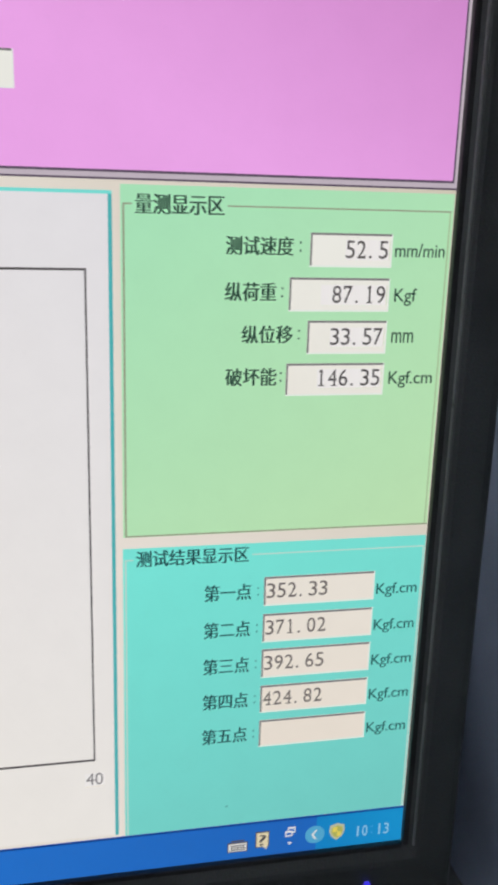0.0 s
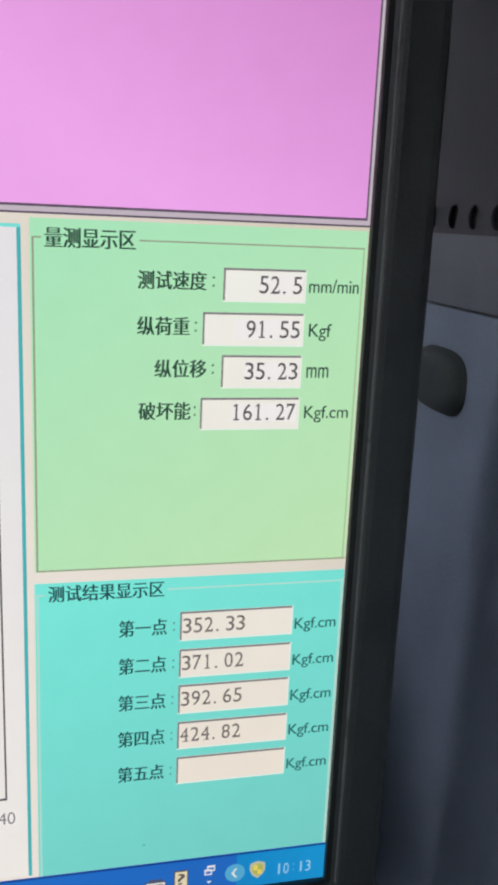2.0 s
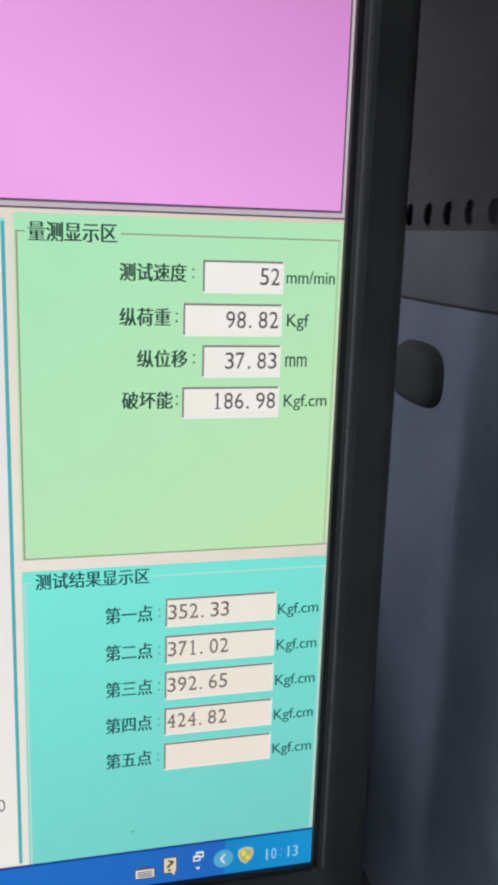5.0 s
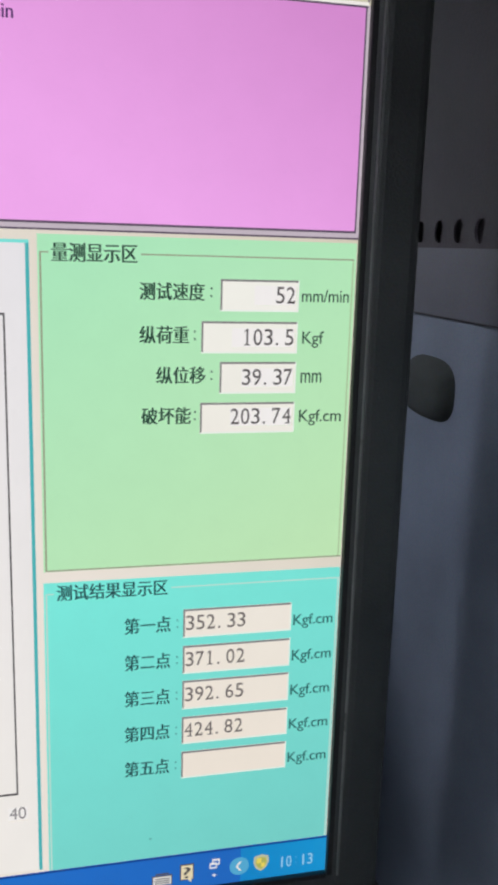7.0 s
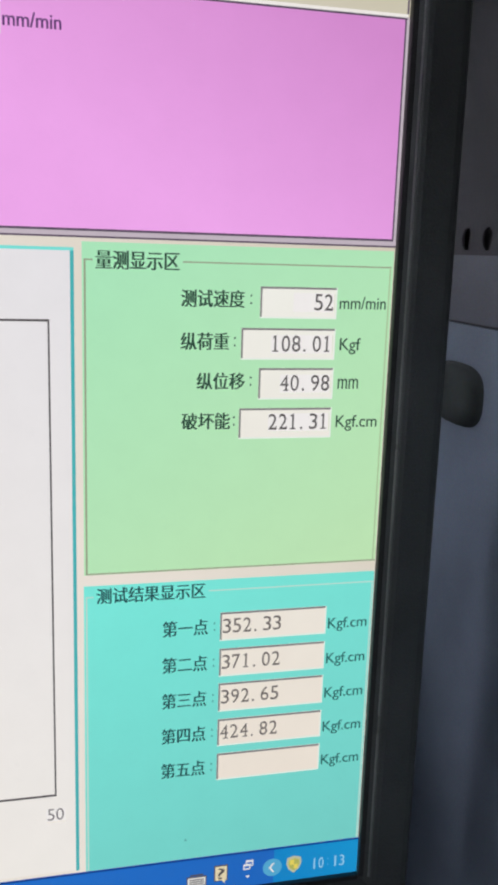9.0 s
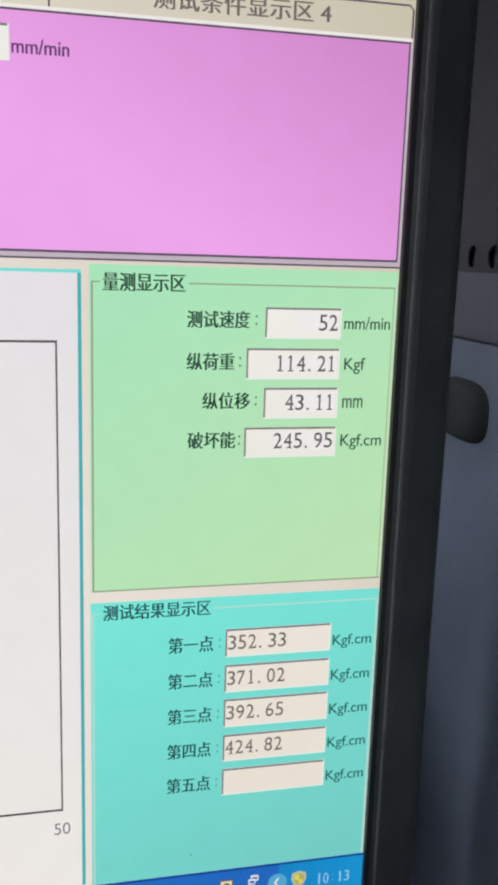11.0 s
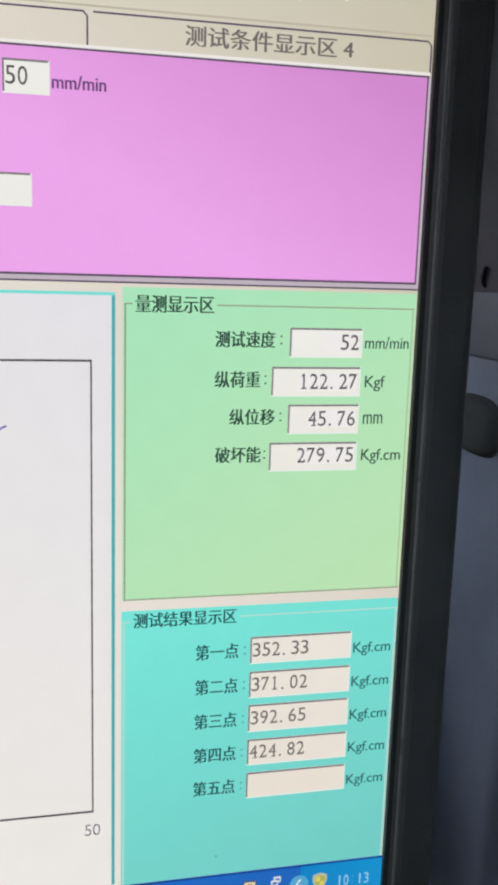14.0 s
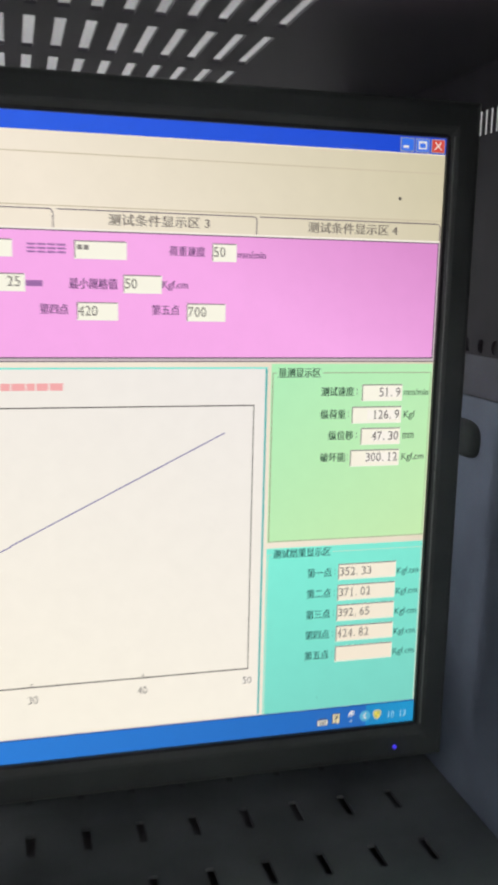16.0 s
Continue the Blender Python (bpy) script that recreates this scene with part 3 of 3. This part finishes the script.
patch("help_icon", -39.3, 2.7, -35.7, 7.3, 2, INK, task)
patch("help_icon", -39.0, 3.0, -36.0, 7.0, 3, ICON_CREAM, task)
bm = bmesh.new()
bm.faces.new([bm.verts.new(at(u, v) + Vector((0, -0.00036, 0))) for u, v in ((-37.4, 3.0), (-36.3, 3.0), (-36.4, 2.0))])
part("help_icon", bm, ICON_CREAM, task)
words("?", -38.4, 3.4, -36.6, 6.6, 4, INK, task, 0.15)
part("window_icon", tile(-30.9, 6.0, -28.9, 7.7, 2, [(-30.6, 6.3, -29.2, 7.2)]), ICON_WHITE, task)
part("window_icon", tile(-31.6, 5.2, -29.7, 6.8, 4, [(-31.3, 5.5, -30.0, 6.3)]), ICON_WHITE, task)
patch("window_icon", -31.3, 5.5, -30.0, 6.3, 3, TASK_BLUE, task)
bm = bmesh.new()
bm.faces.new([bm.verts.new(at(u, v) + Vector((0, -0.00026, 0))) for u, v in ((-31.0, 3.3), (-29.6, 3.3), (-30.3, 2.5))])
part("arrow_icon", bm, ICON_WHITE, task)


def disc(u, v, r, layer, mat, parent, name):
    bm = bmesh.new()
    bmesh.ops.create_circle(bm, cap_ends=True, segments=24, radius=r / 1000, matrix=Matrix.Translation(at(u, v) + Vector((0, -0.00012 * layer, 0))) @ pose(0, 0, 0, 90))
    return part(name, bm, mat, parent)


disc(-23.7, 4.8, 2.6, 3, RING_BLUE, tray, "tray_button")
words("‹", -24.7, 3.5, -23.1, 6.2, 4, ICON_WHITE, tray)
bm = bmesh.new()
rim = [(0, 2.5), (1.9, 1.9), (2.1, 0.2), (1.4, -1.5), (0, -2.6), (-1.4, -1.5), (-2.1, 0.2), (-1.9, 1.9)]
bm.faces.new([bm.verts.new(at(-17.8 + a, 4.9 + b) + Vector((0, -0.00026, 0))) for a, b in rim])
part("shield_icon", bm, SHIELD_EDGE, tray, "yellow shield sign")
bm = bmesh.new()
bm.faces.new([bm.verts.new(at(-17.8 + 0.72 * a, 4.9 + 0.72 * b) + Vector((0, -0.00038, 0))) for a, b in rim])
part("shield_icon", bm, SHIELD_OLIVE, tray)
patch("shield_icon", -19.0, 4.9, -17.8, 6.3, 4, ICON_YELLOW, tray)
patch("shield_icon", -17.8, 3.7, -16.8, 4.9, 4, ICON_YELLOW, tray)
for i, ch in enumerate("10:13"):
    u = -13.05 + 1.95 * i
    if ch == ":":
        for d in (3.2, 4.9):
            patch("colon_dot", u + 0.7, d, u + 1.05, d + 0.4, 2, CLOCK_COLON, tray)
    else:
        wide = (0.75, 1.2) if ch == "1" else (0.2, 1.6)
        words(ch, u + wide[0], 2.6, u + wide[1], 5.8, 2, PALE_TEXT, tray, 0.0)
disc(-19.2, 231.8, 0.7, 2, INK, screen, "dust_speck")
disc(-47.0, 16.0, 0.3, 2, SOFT_TEAL, screen, "dust_speck")

# ---- running readings ----
STEP, FIRST = 0.6075, 14.55 - 24 * 0.6075
LOADS = "87.19 88.61 90.15 91.55 92.87 94.51 95.89 97.38 98.82 100.27 101.76 103.5 105.07 106.49 108.01 109.53 111.08 112.64 114.21 115.78 117.25 118.84 120.73 122.27 123.69 125.33 126.9".split()
TRAVELS = "33.57 34.13 34.68 35.23 35.76 36.25 36.77 37.31 37.83 38.35 38.85 39.37 39.90 40.42 40.98 41.50 42.03 42.57 43.11 43.64 44.17 44.67 45.22 45.76 46.26 46.78 47.30".split()
ENERGIES = "146.35 151.21 156.32 161.27 166.05 171.3 176.29 181.74 186.98 192.27 197.67 203.74 209.61 215.22 221.31 227.27 232.73 239.31 245.95 252.63 258.95 265.43 272.97 279.75 286.09 293.15 300.12".split()
SPEEDS = ["52.5"] * 7 + ["52"] * 17 + ["51.9"] * 3
READINGS = {"speed": SPEEDS, "load": LOADS, "travel": TRAVELS, "energy": ENERGIES}


def change_time(k):
    return FIRST + STEP * k - (0.08 if k in (5, 14) else -0.03 if k in (10, 24) else 0)


def digit_wheel(chars, middle, wide, glyph_of=cell, ink=INK):
    """A counter wheel on a level axle: one flat face for each character, the first one to the front."""
    n = max(10, len(chars))
    r = FACE / 2 / math.tan(math.pi / n)
    bm = bmesh.new()
    rc = r / math.cos(math.pi / n)
    ring = []
    for i in range(n):
        a = 2 * math.pi * (i - 0.5) / n
        ring.append([bm.verts.new(Vector((x, -rc * math.cos(a), rc * math.sin(a))) / 1000) for x in (-wide / 2, wide / 2)])
    for i in range(n):
        j = (i + 1) % n
        bm.faces.new([ring[i][0], ring[i][1], ring[j][1], ring[j][0]])
    bmesh.ops.recalc_face_normals(bm, faces=bm.faces)
    wheel = finish("digit_wheel", bm, DIGIT_WHITE, monitor, "white counter wheel with dark figures")
    for i, ch in enumerate(chars):
        if ch == " ":
            continue
        g = figure(ch, glyph_of(ch), -wide / 2, 0, 0)
        for v in g.verts:
            v.co += BASE
        bmesh.ops.translate(g, verts=g.verts, vec=(0, -(r + 0.03) / 1000, 0))
        bmesh.ops.transform(g, matrix=pose(0, 0, 0, -360 * i / n), verts=g.verts)
        finish("figure", g, ink, wheel)
    place = at(*middle) + Vector((0, (r + 0.4) / 1000, 0))
    return wheel, place, 360 / n


def turns(wheel, place, step, faces):
    """Rows that bring face after face to the front: (seconds, face)."""
    start = faces[0][1] * step
    rows, angle = [(0.0, start)], start
    for t, f in faces[1:]:
        d = (f * step - angle + 180) % 360 - 180
        if abs(d) < 1e-6:
            continue
        count = math.ceil(abs(d) / 75)
        first = round(t * FPS)
        rows.append(((first - 1) / FPS, angle))
        for i in range(count):
            angle += d / count
            rows.append(((first + i) / FPS, angle))
    rows.append((16.0, angle))
    walk(wheel, [(t, pose(*place, a)) for t, a in rows])


def motions():
    for kind, (z, places) in ROWS.items():
        values = [v.rjust(places) for v in READINGS[kind]]
        for c in range(places):
            column = [v[c] for v in values]
            chars = list(dict.fromkeys(column))
            middle = (RIGHT - PITCH * (places - c - 0.5), z)
            wheel, place, step = digit_wheel(chars, middle, PITCH)
            turns(wheel, place, step, [(change_time(k), chars.index(ch)) for k, ch in enumerate(column)])
    # the last figure of the chart's scale
    u0, v0, u1, v1 = LABEL_WINDOW

    def scale_cell(ch):
        return 0.3, 4.2, -1.6, 1.6

    wheel, place, step = digit_wheel(["40", "50"], ((u0 + u1) / 2, (v0 + v1) / 2), u1 - u0, scale_cell, GREY_LINE)
    turns(wheel, place, step, [(0, 0), (7.95, 1)])
    # the curve grows with the readings; at 7.95 s the chart changes its scale
    tips, roots = [], []
    for k in range(27):
        t = change_time(k)
        d, f = float(TRAVELS[k]), float(LOADS[k])
        wide = t > 7.8
        mm, kg = (4.53, 0.815) if wide else (5.66, 0.956)
        end, slope = 50 if wide else 40, 2.82
        p = at(-79.0 - (end - d) * mm, 32.6 + f * kg) + Vector((0, -0.0003, 0))
        m = pose(*p, 0, -math.degrees(math.atan2(slope * kg, mm)))
        b = at(-79.0 - (end - 28.5) * mm, 32.6 + 73.4 * kg) + Vector((0, -0.0003, 0))
        q = pose(*b, 0, -math.degrees(math.atan2(2.62 * kg, mm)))
        if k:
            tips.append(((round(t * FPS) - 1) / FPS, tips[-1][1]))
            roots.append(((round(t * FPS) - 1) / FPS, roots[-1][1]))
        tips.append((max(0, round(t * FPS) / FPS), m))
        roots.append((max(0, round(t * FPS) / FPS), q))
    walk(curve_tip, tips + [(16.0, tips[-1][1])])
    walk(curve_root, roots + [(16.0, roots[-1][1])])


motions()
